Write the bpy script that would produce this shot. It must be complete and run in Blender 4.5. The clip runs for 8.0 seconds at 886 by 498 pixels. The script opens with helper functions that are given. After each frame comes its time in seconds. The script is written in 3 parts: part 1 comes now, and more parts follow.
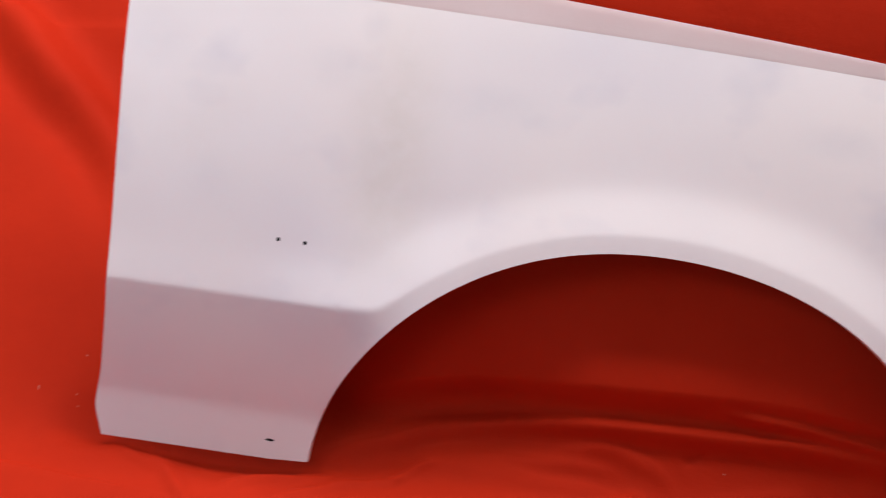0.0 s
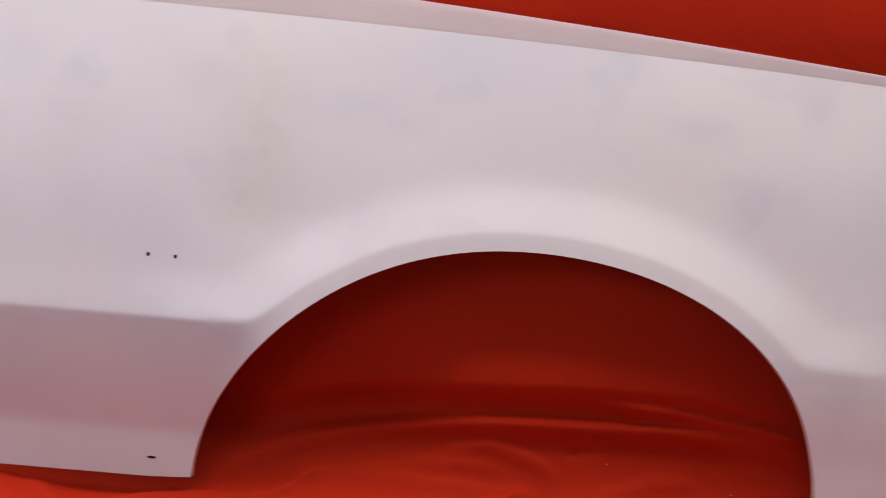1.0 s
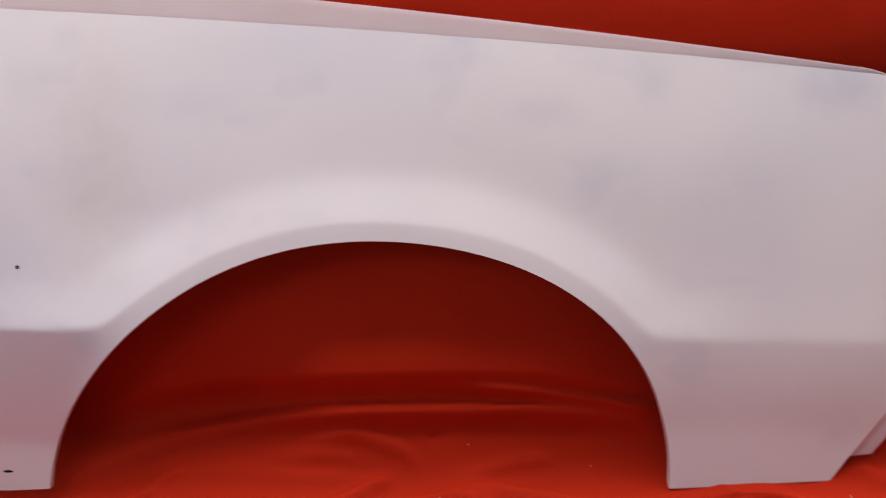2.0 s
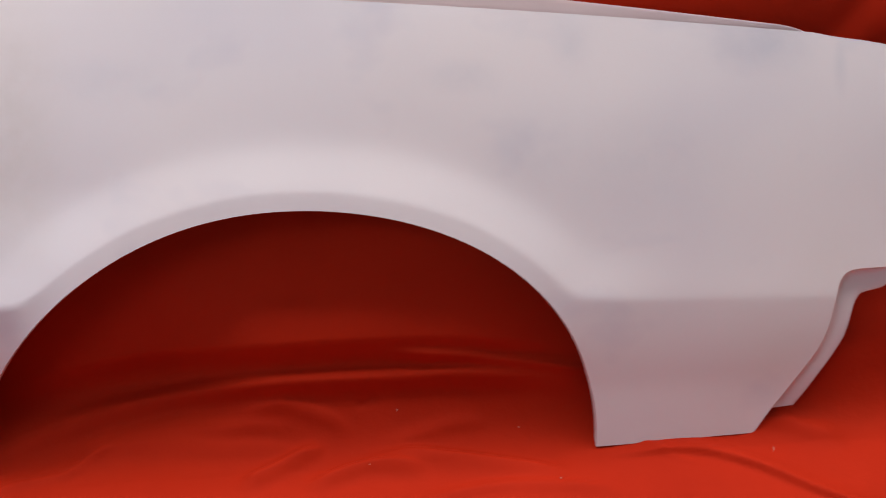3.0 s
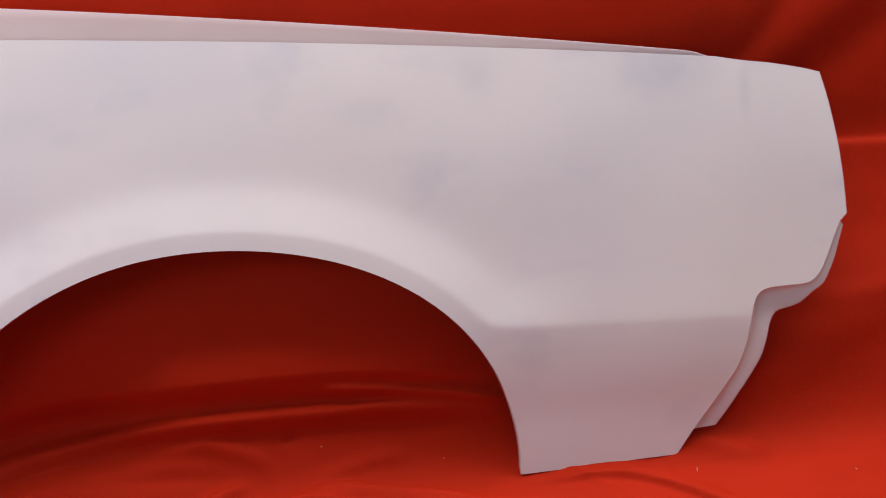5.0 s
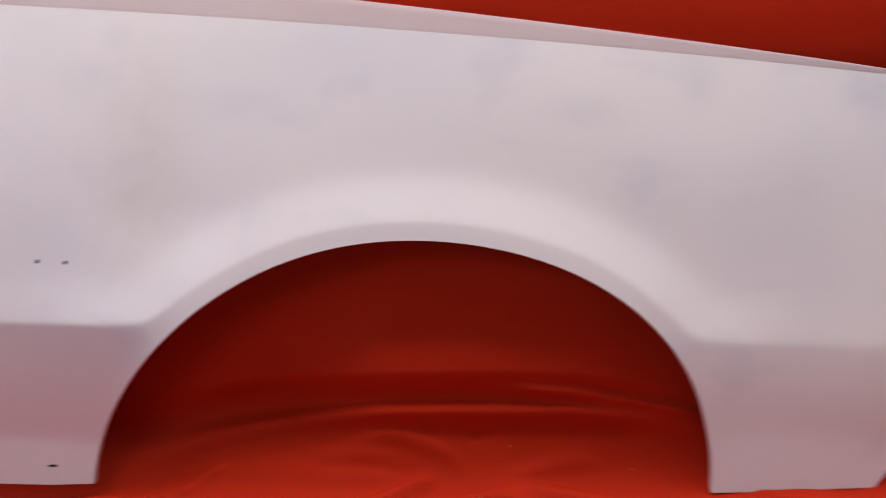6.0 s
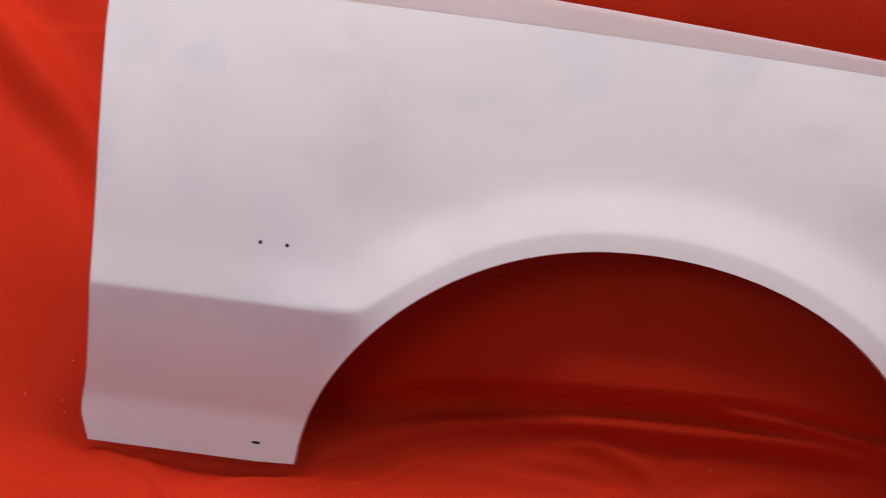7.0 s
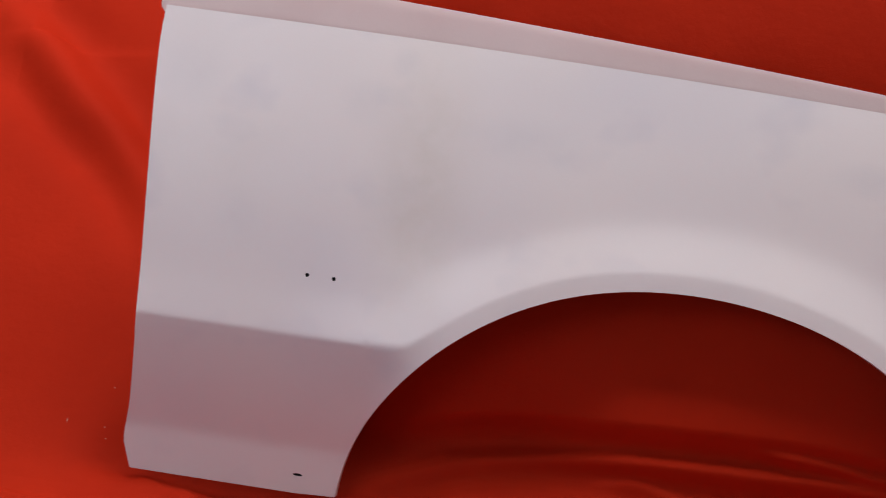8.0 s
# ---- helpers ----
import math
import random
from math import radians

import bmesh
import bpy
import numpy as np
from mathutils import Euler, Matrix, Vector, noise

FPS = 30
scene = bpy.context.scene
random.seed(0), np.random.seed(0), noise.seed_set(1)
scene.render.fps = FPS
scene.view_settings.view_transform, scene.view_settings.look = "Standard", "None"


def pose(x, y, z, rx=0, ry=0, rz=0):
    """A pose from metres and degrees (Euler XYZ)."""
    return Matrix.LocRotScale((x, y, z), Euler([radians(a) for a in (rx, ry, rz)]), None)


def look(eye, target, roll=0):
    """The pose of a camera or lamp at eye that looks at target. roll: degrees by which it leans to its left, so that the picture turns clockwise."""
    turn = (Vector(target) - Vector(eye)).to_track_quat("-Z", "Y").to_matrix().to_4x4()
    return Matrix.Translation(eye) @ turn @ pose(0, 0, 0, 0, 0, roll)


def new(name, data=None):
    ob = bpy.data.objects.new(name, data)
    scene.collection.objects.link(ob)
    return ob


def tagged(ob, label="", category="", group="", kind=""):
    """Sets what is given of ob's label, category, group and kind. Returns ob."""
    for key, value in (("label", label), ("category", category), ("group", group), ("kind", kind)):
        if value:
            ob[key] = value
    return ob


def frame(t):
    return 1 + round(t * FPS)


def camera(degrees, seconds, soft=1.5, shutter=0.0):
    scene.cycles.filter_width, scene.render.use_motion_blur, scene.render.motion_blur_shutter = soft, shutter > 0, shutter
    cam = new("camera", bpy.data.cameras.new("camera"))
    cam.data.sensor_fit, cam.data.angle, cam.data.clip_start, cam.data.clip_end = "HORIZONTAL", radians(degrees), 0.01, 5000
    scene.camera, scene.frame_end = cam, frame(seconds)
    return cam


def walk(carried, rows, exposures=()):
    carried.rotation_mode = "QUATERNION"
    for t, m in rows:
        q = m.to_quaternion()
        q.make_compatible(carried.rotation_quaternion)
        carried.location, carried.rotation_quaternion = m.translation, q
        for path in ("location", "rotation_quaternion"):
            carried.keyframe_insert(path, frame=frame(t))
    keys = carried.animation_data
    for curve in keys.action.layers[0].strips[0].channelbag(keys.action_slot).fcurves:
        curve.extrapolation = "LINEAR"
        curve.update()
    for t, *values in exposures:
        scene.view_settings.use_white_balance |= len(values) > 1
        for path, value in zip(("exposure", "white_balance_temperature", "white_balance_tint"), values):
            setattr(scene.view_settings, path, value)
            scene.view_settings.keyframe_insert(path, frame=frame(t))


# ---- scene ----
# A white front fender of a car leans on a red cloth that covers floor and wall.
from mathutils import geometry

# ---- camera and its walk: seconds, place, Euler turn ----
cam = camera(38.0, 8.0, soft=1.0, shutter=0.7)
PATH = [
    (0.0, -0.1195, -1.2674, 0.9749, 62.593, -4.153, 7.330),
    (0.5, -0.0772, -1.2647, 0.9724, 63.066, -3.463, 5.318),
    (1.0, -0.0512, -1.2622, 0.9754, 63.127, -3.006, 3.127),
    (1.5, -0.0256, -1.2641, 0.9826, 63.018, -2.499, 0.367),
    (1.7, -0.0059, -1.2596, 0.9950, 62.637, -2.219, -0.864),
    (2.8, 0.0189, -1.2420, 1.0134, 60.048, -1.975, -5.374),
    (3.0, 0.0293, -1.2443, 1.0194, 59.875, -1.838, -5.683),
    (3.5, 0.0892, -1.2482, 1.0347, 59.744, -0.809, -6.831),
    (4.0, 0.1049, -1.2600, 1.0299, 60.779, -0.459, -8.041),
    (4.2, 0.1096, -1.2622, 1.0266, 61.050, -0.344, -8.142),
    (5.3, 0.0955, -1.2699, 1.0056, 62.162, -0.367, -6.992),
    (5.5, 0.0752, -1.2677, 0.9935, 62.470, -0.618, -5.698),
    (5.8, 0.0226, -1.2692, 0.9887, 62.657, -1.472, -2.796),
    (6.0, -0.0063, -1.2659, 0.9848, 62.681, -1.870, -0.993),
    (6.2, -0.0248, -1.2616, 0.9821, 62.649, -2.065, 0.984),
    (6.5, -0.0589, -1.2637, 0.9809, 62.610, -2.695, 4.004),
    (7.0, -0.0936, -1.2602, 0.9825, 62.357, -3.281, 7.084),
    (7.1, -0.0985, -1.2634, 0.9832, 63.478, -3.337, 7.360),
    (7.2, -0.1033, -1.2622, 0.9826, 64.198, -3.523, 7.585),
    (7.5, -0.1131, -1.2579, 0.9901, 63.613, -3.789, 7.762),
    (8.0, -0.1392, -1.2534, 1.0046, 62.899, -4.015, 8.081),
]
EXPOSURES = [(0.0, 0.14), (0.5, -0.06), (1.0, -0.08), (1.5, -0.09), (3.0, -0.15), (4.0, -0.08), (5.5, -0.10), (6.0, -0.09), (6.5, -0.07), (7.0, -0.06), (7.5, -0.14), (8.0, -0.34)]
walk(cam, [(t, pose(x, y, z, rx, ry, rz)) for t, x, y, z, rx, ry, rz in PATH], EXPOSURES)

# ---- light: a broad luminous ceiling, and an added front fill ----
world = bpy.data.worlds.new("world")
world.use_nodes = True
scene.world = world
world.node_tree.nodes["Background"].inputs["Color"].default_value = (0.9, 0.95, 1.0, 1)
world.node_tree.nodes["Background"].inputs["Strength"].default_value = 0.3


def area_lamp(name, m, width, height, watts, colour):
    data = bpy.data.lights.new(name, "AREA")
    data.shape, data.size, data.size_y, data.energy, data.color = "RECTANGLE", width, height, watts, colour
    lamp = new(name, data)
    lamp.matrix_world = m
    return lamp


area_lamp("unseen_light", look((0.12, 0.72, 2.55), (0.12, 0.72, 0.0)), 3.8, 1.3, 118, (1.0, 0.938, 0.922))
# bluish fill lamp added at the front left, hung free without a fitting
area_lamp("unseen_light", look((-1.75, -2.3, 2.4), (-0.1, 0.0, 0.2)), 1.6, 1.0, 28, (0.88, 0.90, 1.11))


# ---- materials ----
def material(name, colour, rough, spec=0.5):
    m = bpy.data.materials.new(name)
    m.use_nodes = True
    b = m.node_tree.nodes["Principled BSDF"]
    b.inputs["Base Color"].default_value = (*colour, 1)
    b.inputs["Roughness"].default_value = rough
    b.inputs["Specular IOR Level"].default_value = spec
    return m


def noise_node(m, scale, detail=3.0, rough=0.5, stretch=None):
    n = m.node_tree.nodes.new("ShaderNodeTexNoise")
    n.inputs["Scale"].default_value, n.inputs["Detail"].default_value, n.inputs["Roughness"].default_value = scale, detail, rough
    c = m.node_tree.nodes.new("ShaderNodeTexCoord")
    if stretch:
        p = m.node_tree.nodes.new("ShaderNodeMapping")
        p.inputs["Scale"].default_value = stretch
        m.node_tree.links.new(c.outputs["Object"], p.inputs["Vector"])
        m.node_tree.links.new(p.outputs["Vector"], n.inputs["Vector"])
    else:
        m.node_tree.links.new(c.outputs["Object"], n.inputs["Vector"])
    return n


def ramp_node(m, source, stops):
    r = m.node_tree.nodes.new("ShaderNodeValToRGB")
    while len(r.color_ramp.elements) < len(stops):
        r.color_ramp.elements.new(0.5)
    for e, (p, c) in zip(r.color_ramp.elements, stops):
        e.position, e.color = p, (*c, 1)
    m.node_tree.links.new(source, r.inputs["Fac"])
    return r


def mix_node(m, fac, a, b, kind="MIX"):
    x = m.node_tree.nodes.new("ShaderNodeMix")
    x.data_type, x.blend_type = "RGBA", kind
    if isinstance(fac, float):
        x.inputs[0].default_value = fac
    else:
        m.node_tree.links.new(fac, x.inputs[0])
    m.node_tree.links.new(a, x.inputs[6])
    m.node_tree.links.new(b, x.inputs[7])
    return x.outputs[2]


def bump(m, source, strength, distance, before=None):
    b = m.node_tree.nodes.new("ShaderNodeBump")
    b.inputs["Strength"].default_value, b.inputs["Distance"].default_value = strength, distance
    m.node_tree.links.new(source, b.inputs["Height"])
    if before:
        m.node_tree.links.new(before, b.inputs["Normal"])
    return b.outputs["Normal"]


def plug(m, socket, name):
    m.node_tree.links.new(socket, m.node_tree.nodes["Principled BSDF"].inputs[name])


# white gelcoat primer: cloudy grey-blue and warm patches, rubbed places, one painted shade, fine orange peel
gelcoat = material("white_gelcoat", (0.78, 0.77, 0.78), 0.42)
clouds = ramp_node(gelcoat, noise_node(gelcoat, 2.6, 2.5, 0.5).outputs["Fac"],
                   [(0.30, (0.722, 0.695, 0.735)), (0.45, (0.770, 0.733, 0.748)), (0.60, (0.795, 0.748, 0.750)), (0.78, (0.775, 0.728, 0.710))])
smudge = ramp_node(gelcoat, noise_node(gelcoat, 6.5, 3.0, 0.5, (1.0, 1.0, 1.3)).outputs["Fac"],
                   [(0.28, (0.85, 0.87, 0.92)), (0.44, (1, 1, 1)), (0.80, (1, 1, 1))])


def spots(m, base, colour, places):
    """Rubbed-through spots, and a patch of painted shade, with ragged edges: across, up, half width, half height,
    strength.
    """
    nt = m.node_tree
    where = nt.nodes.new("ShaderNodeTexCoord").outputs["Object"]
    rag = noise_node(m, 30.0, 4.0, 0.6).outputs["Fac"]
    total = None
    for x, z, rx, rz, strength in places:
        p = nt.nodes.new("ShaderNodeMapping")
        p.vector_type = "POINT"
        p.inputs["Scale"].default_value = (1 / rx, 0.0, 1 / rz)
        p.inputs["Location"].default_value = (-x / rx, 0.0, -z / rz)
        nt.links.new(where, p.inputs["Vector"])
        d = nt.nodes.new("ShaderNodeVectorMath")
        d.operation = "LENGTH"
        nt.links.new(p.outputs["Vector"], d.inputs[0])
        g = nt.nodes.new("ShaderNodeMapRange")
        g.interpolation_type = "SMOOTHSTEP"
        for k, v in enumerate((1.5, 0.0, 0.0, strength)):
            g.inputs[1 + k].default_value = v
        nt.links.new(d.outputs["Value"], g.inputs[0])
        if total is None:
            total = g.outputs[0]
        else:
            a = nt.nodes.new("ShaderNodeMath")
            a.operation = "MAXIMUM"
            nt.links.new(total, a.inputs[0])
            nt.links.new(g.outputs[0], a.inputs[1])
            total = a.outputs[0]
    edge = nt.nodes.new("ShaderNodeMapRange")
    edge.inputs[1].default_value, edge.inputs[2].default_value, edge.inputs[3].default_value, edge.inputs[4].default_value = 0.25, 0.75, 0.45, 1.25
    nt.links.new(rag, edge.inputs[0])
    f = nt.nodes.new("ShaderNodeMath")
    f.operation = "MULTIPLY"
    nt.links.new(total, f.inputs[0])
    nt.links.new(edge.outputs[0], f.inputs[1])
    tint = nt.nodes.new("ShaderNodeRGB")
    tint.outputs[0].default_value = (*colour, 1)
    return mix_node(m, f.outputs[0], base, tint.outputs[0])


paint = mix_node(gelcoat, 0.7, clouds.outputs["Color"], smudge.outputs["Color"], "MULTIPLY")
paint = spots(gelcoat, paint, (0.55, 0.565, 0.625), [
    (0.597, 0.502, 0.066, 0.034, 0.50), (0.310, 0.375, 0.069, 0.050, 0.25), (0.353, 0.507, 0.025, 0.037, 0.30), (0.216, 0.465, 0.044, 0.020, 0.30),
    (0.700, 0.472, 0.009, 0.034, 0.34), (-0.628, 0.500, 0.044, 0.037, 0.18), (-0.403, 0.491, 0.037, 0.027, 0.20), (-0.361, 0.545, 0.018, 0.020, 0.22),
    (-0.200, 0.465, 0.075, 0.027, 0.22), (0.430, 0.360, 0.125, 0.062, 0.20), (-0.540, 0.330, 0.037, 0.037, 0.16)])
# the tall warm patch is the shade of a shallow hollow, painted in
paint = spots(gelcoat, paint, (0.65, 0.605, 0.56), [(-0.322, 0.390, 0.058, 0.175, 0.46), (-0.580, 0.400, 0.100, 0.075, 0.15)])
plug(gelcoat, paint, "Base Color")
gloss = ramp_node(gelcoat, noise_node(gelcoat, 14.0, 4.0).outputs["Fac"], [(0.3, (0.34, 0.34, 0.34)), (0.7, (0.5, 0.5, 0.5))])
plug(gelcoat, gloss.outputs["Color"], "Roughness")
peel = bump(gelcoat, noise_node(gelcoat, 420.0, 2.0).outputs["Fac"], 0.06, 0.001)
plug(gelcoat, bump(gelcoat, noise_node(gelcoat, 12.0, 2.0).outputs["Fac"], 0.06, 0.004, peel), "Normal")

# top flange, warmer than the gelcoat: red bounce off the cloth is painted in
flange_red_bounce = material("flange_red_bounce", (0.74, 0.62, 0.60), 0.5)
plug(flange_red_bounce, ramp_node(flange_red_bounce, noise_node(flange_red_bounce, 7.0, 4.0).outputs["Fac"], [(0.3, (0.81, 0.64, 0.63)), (0.7, (0.86, 0.70, 0.69))]).outputs["Color"], "Base Color")
plug(flange_red_bounce, bump(flange_red_bounce, noise_node(flange_red_bounce, 300.0, 2.0).outputs["Fac"], 0.08, 0.001), "Normal")

# the moulding's unseen back, made dark to cut the light bounced behind it
dark_back = material("unseen_dark_back", (0.16, 0.12, 0.08), 0.8, 0.3)
plug(dark_back, ramp_node(dark_back, noise_node(dark_back, 40.0, 5.0, 0.6).outputs["Fac"], [(0.3, (0.12, 0.09, 0.06)), (0.7, (0.20, 0.155, 0.11))]).outputs["Color"], "Base Color")

# red cotton cloth: slight change of tone, fine weave and small creases
cloth_red = material("red_cloth", (0.42, 0.019, 0.0034), 0.75, 0.07)
tone = ramp_node(cloth_red, noise_node(cloth_red, 5.0, 5.0, 0.6).outputs["Fac"],
                 [(0.3, (0.372, 0.0158, 0.0034)), (0.7, (0.425, 0.0193, 0.0043))])
plug(cloth_red, tone.outputs["Color"], "Base Color")
weave = bump(cloth_red, noise_node(cloth_red, 900.0, 2.0).outputs["Fac"], 0.25, 0.0006)
plug(cloth_red, bump(cloth_red, noise_node(cloth_red, 26.0, 5.0, 0.6).outputs["Fac"], 0.22, 0.006, weave), "Normal")
plaster = material("wall_paint", (0.37, 0.38, 0.38), 0.8, 0.3)
plug(plaster, ramp_node(plaster, noise_node(plaster, 2.5, 5.0).outputs["Fac"], [(0.3, (0.42, 0.425, 0.43)), (0.7, (0.48, 0.485, 0.49))]).outputs["Color"], "Base Color")
concrete = material("floor_concrete", (0.30, 0.29, 0.28), 0.7, 0.3)
plug(concrete, ramp_node(concrete, noise_node(concrete, 4.0, 8.0, 0.6).outputs["Fac"], [(0.3, (0.30, 0.30, 0.30)), (0.7, (0.42, 0.42, 0.42))]).outputs["Color"], "Base Color")
# even black for added discs that make the holes dark
hole_black = material("hole_shade_black", (0.012, 0.011, 0.012), 0.8, 0.2)
plug(hole_black, ramp_node(hole_black, noise_node(hole_black, 60.0).outputs["Fac"], [(0.3, (0.009, 0.009, 0.010)), (0.7, (0.016, 0.015, 0.016))]).outputs["Color"], "Base Color")
lint_white = material("lint", (0.45, 0.24, 0.18), 0.9, 0.2)


# ---- mesh helpers ----
def mesh_object(name, verts, faces, mat, parent=None, label="", smooth=True):
    me = bpy.data.meshes.new(name)
    me.from_pydata([tuple(map(float, v)) for v in verts], [], [tuple(map(int, f)) for f in faces])
    me.materials.append(mat)
    if smooth:
        me.polygons.foreach_set("use_smooth", [True] * len(me.polygons))
    me.update()
    ob = new(name, me)
    ob.parent = parent
    if label:
        tagged(ob, label)
    return ob


def thick(verts, faces, depth):
    """A sheet made into a shell: its faces, the same faces depth behind them, and a rim with edges of its own."""
    v = np.array(verts, float)
    tri = [(f[0], f[i], f[i + 1]) for f in faces for i in range(1, len(f) - 1)]
    t = np.array(tri)
    nf = np.cross(v[t[:, 1]] - v[t[:, 0]], v[t[:, 2]] - v[t[:, 0]])
    nv = np.zeros_like(v)
    for k in range(3):
        np.add.at(nv, t[:, k], nf)
    nv /= np.maximum(np.linalg.norm(nv, axis=1), 1e-12)[:, None]
    n = len(v)
    back = v - nv * depth
    out = [*v, *back]
    fs = [tuple(f) for f in faces] + [tuple(n + i for i in reversed(f)) for f in faces]
    seen = {}
    for f in faces:
        for a, b in zip(f, (*f[1:], f[0])):
            seen[(a, b)] = True
    ring = [(a, b) for a, b in seen if (b, a) not in seen]
    front, rear = {}, {}
    for a, b in ring:
        for i in (a, b):
            if i not in front:
                front[i] = len(out)
                out.append(v[i])
                rear[i] = len(out)
                out.append(back[i])
        fs.append((front[b], front[a], rear[a], rear[b]))
    return out, fs


def loft(rows, flip=False):
    """Faces between rows of points of one length."""
    n = len(rows[0])
    verts = [p for r in rows for p in r]
    faces = []
    for i in range(len(rows) - 1):
        for j in range(n - 1):
            q = (i * n + j, i * n + j + 1, (i + 1) * n + j + 1, (i + 1) * n + j)
            faces.append(tuple(reversed(q)) if flip else q)
    return verts, faces


def spline(points, per=8):
    """A smooth curve (Catmull-Rom) through points."""
    p = [np.array(q, float) for q in points]
    p = [2 * p[0] - p[1], *p, 2 * p[-1] - p[-2]]
    out = []
    for i in range(1, len(p) - 2):
        for k in range(per):
            t = k / per
            out.append(0.5 * (2 * p[i] + (p[i + 1] - p[i - 1]) * t + (2 * p[i - 1] - 5 * p[i] + 4 * p[i + 1] - p[i + 2]) * t * t
                              + (3 * p[i] - p[i - 1] - 3 * p[i + 1] + p[i + 2]) * t ** 3))
    out.append(p[-2])
    return np.array(out)


def even(curve, step):
    """The same curve with points at even steps."""
    c = np.array(curve, float)
    d = np.concatenate([[0], np.cumsum(np.linalg.norm(np.diff(c, axis=0), axis=1))])
    n = max(2, int(round(d[-1] / step)) + 1)
    q = np.linspace(0, d[-1], n)
    return np.stack([np.interp(q, d, c[:, k]) for k in range(c.shape[1])], 1)


def box(name, lo, hi, mat):
    bm = bmesh.new()
    bmesh.ops.create_cube(bm, size=1)
    for v in bm.verts:
        v.co = [lo[k] + (v.co[k] + 0.5) * (hi[k] - lo[k]) for k in range(3)]
    me = bpy.data.meshes.new(name)
    bm.to_mesh(me)
    bm.free()
    me.materials.append(mat)
    return tagged(new(name, me), kind="structure")


# ---- the plain room: out of view, added to close the place and bounce light ----
tagged(box("floor", (-2.6, -3.4, -0.16), (2.6, 1.65, -0.085), concrete), "grey concrete floor of a plain room", "floor")
tagged(box("wall_north", (-2.6, 1.45, -0.085), (2.6, 1.65, 2.6), plaster), "plain grey painted wall", "wall")
tagged(box("wall_south", (-2.6, -3.6, -0.16), (2.6, -3.4, 2.6), plaster), "plain grey painted wall", "wall")
tagged(box("wall_west", (-2.8, -3.6, -0.16), (-2.6, 1.65, 2.6), plaster), "plain grey painted wall", "wall")
tagged(box("wall_east", (2.6, -3.6, -0.16), (2.8, 1.65, 2.6), plaster), "plain grey painted wall", "wall")
tagged(box("ceiling", (-2.8, -3.6, 2.6), (2.8, 1.65, 2.75), plaster), "plain grey ceiling", "ceiling")

# ---- the red cloth: floor, a soft cove, and the wall behind ----
FLOOR_Z = -0.027
PROFILE = [(-1.30, 0.0), (-0.60, 0.0), (-0.06, 0.0), (0.015, 0.001), (0.05, 0.011), (0.08, 0.038), (0.105, 0.076), (0.135, 0.124), (0.175, 0.180), (0.225, 0.245), (0.270, 0.325), (0.312, 0.44), (0.475, 1.28)]
PROFILE = np.concatenate([PROFILE[:2], even(spline(PROFILE[1:], 10), 0.006)[1:]])   # its line from the floor up the wall
prof_y, prof_z = PROFILE[:, 0], PROFILE[:, 1] + FLOOR_Z
prof_s = np.concatenate([[0], np.cumsum(np.hypot(np.diff(prof_y), np.diff(prof_z)))])
prof_s = prof_s - np.interp(0.0, prof_y, prof_s)


def near_line(x, s, line):
    """The distance of the points to a polyline on the cloth (below it: less than 0), and how far along it they lie (0 to 1)."""
    line = even(spline(line, 6), 0.01)
    best, side, along = np.full(x.shape, 9.0), np.ones(x.shape), np.zeros(x.shape)
    for k in range(len(line) - 1):
        a, d = line[k], line[k + 1] - line[k]
        t = np.clip(((x - a[0]) * d[0] + (s - a[1]) * d[1]) / (d @ d), 0, 1)
        r = np.hypot(x - a[0] - t * d[0], s - a[1] - t * d[1])
        near = r < best
        along = np.where(near, (k + t) / (len(line) - 1), along)
        side = np.where(near, np.sign(d[0] * (s - a[1]) - d[1] * (x - a[0])), side)
        best = np.where(near, r, best)
    return best * side, along


def step01(x):
    x = np.clip(x, 0, 1)
    return x * x * (3 - 2 * x)


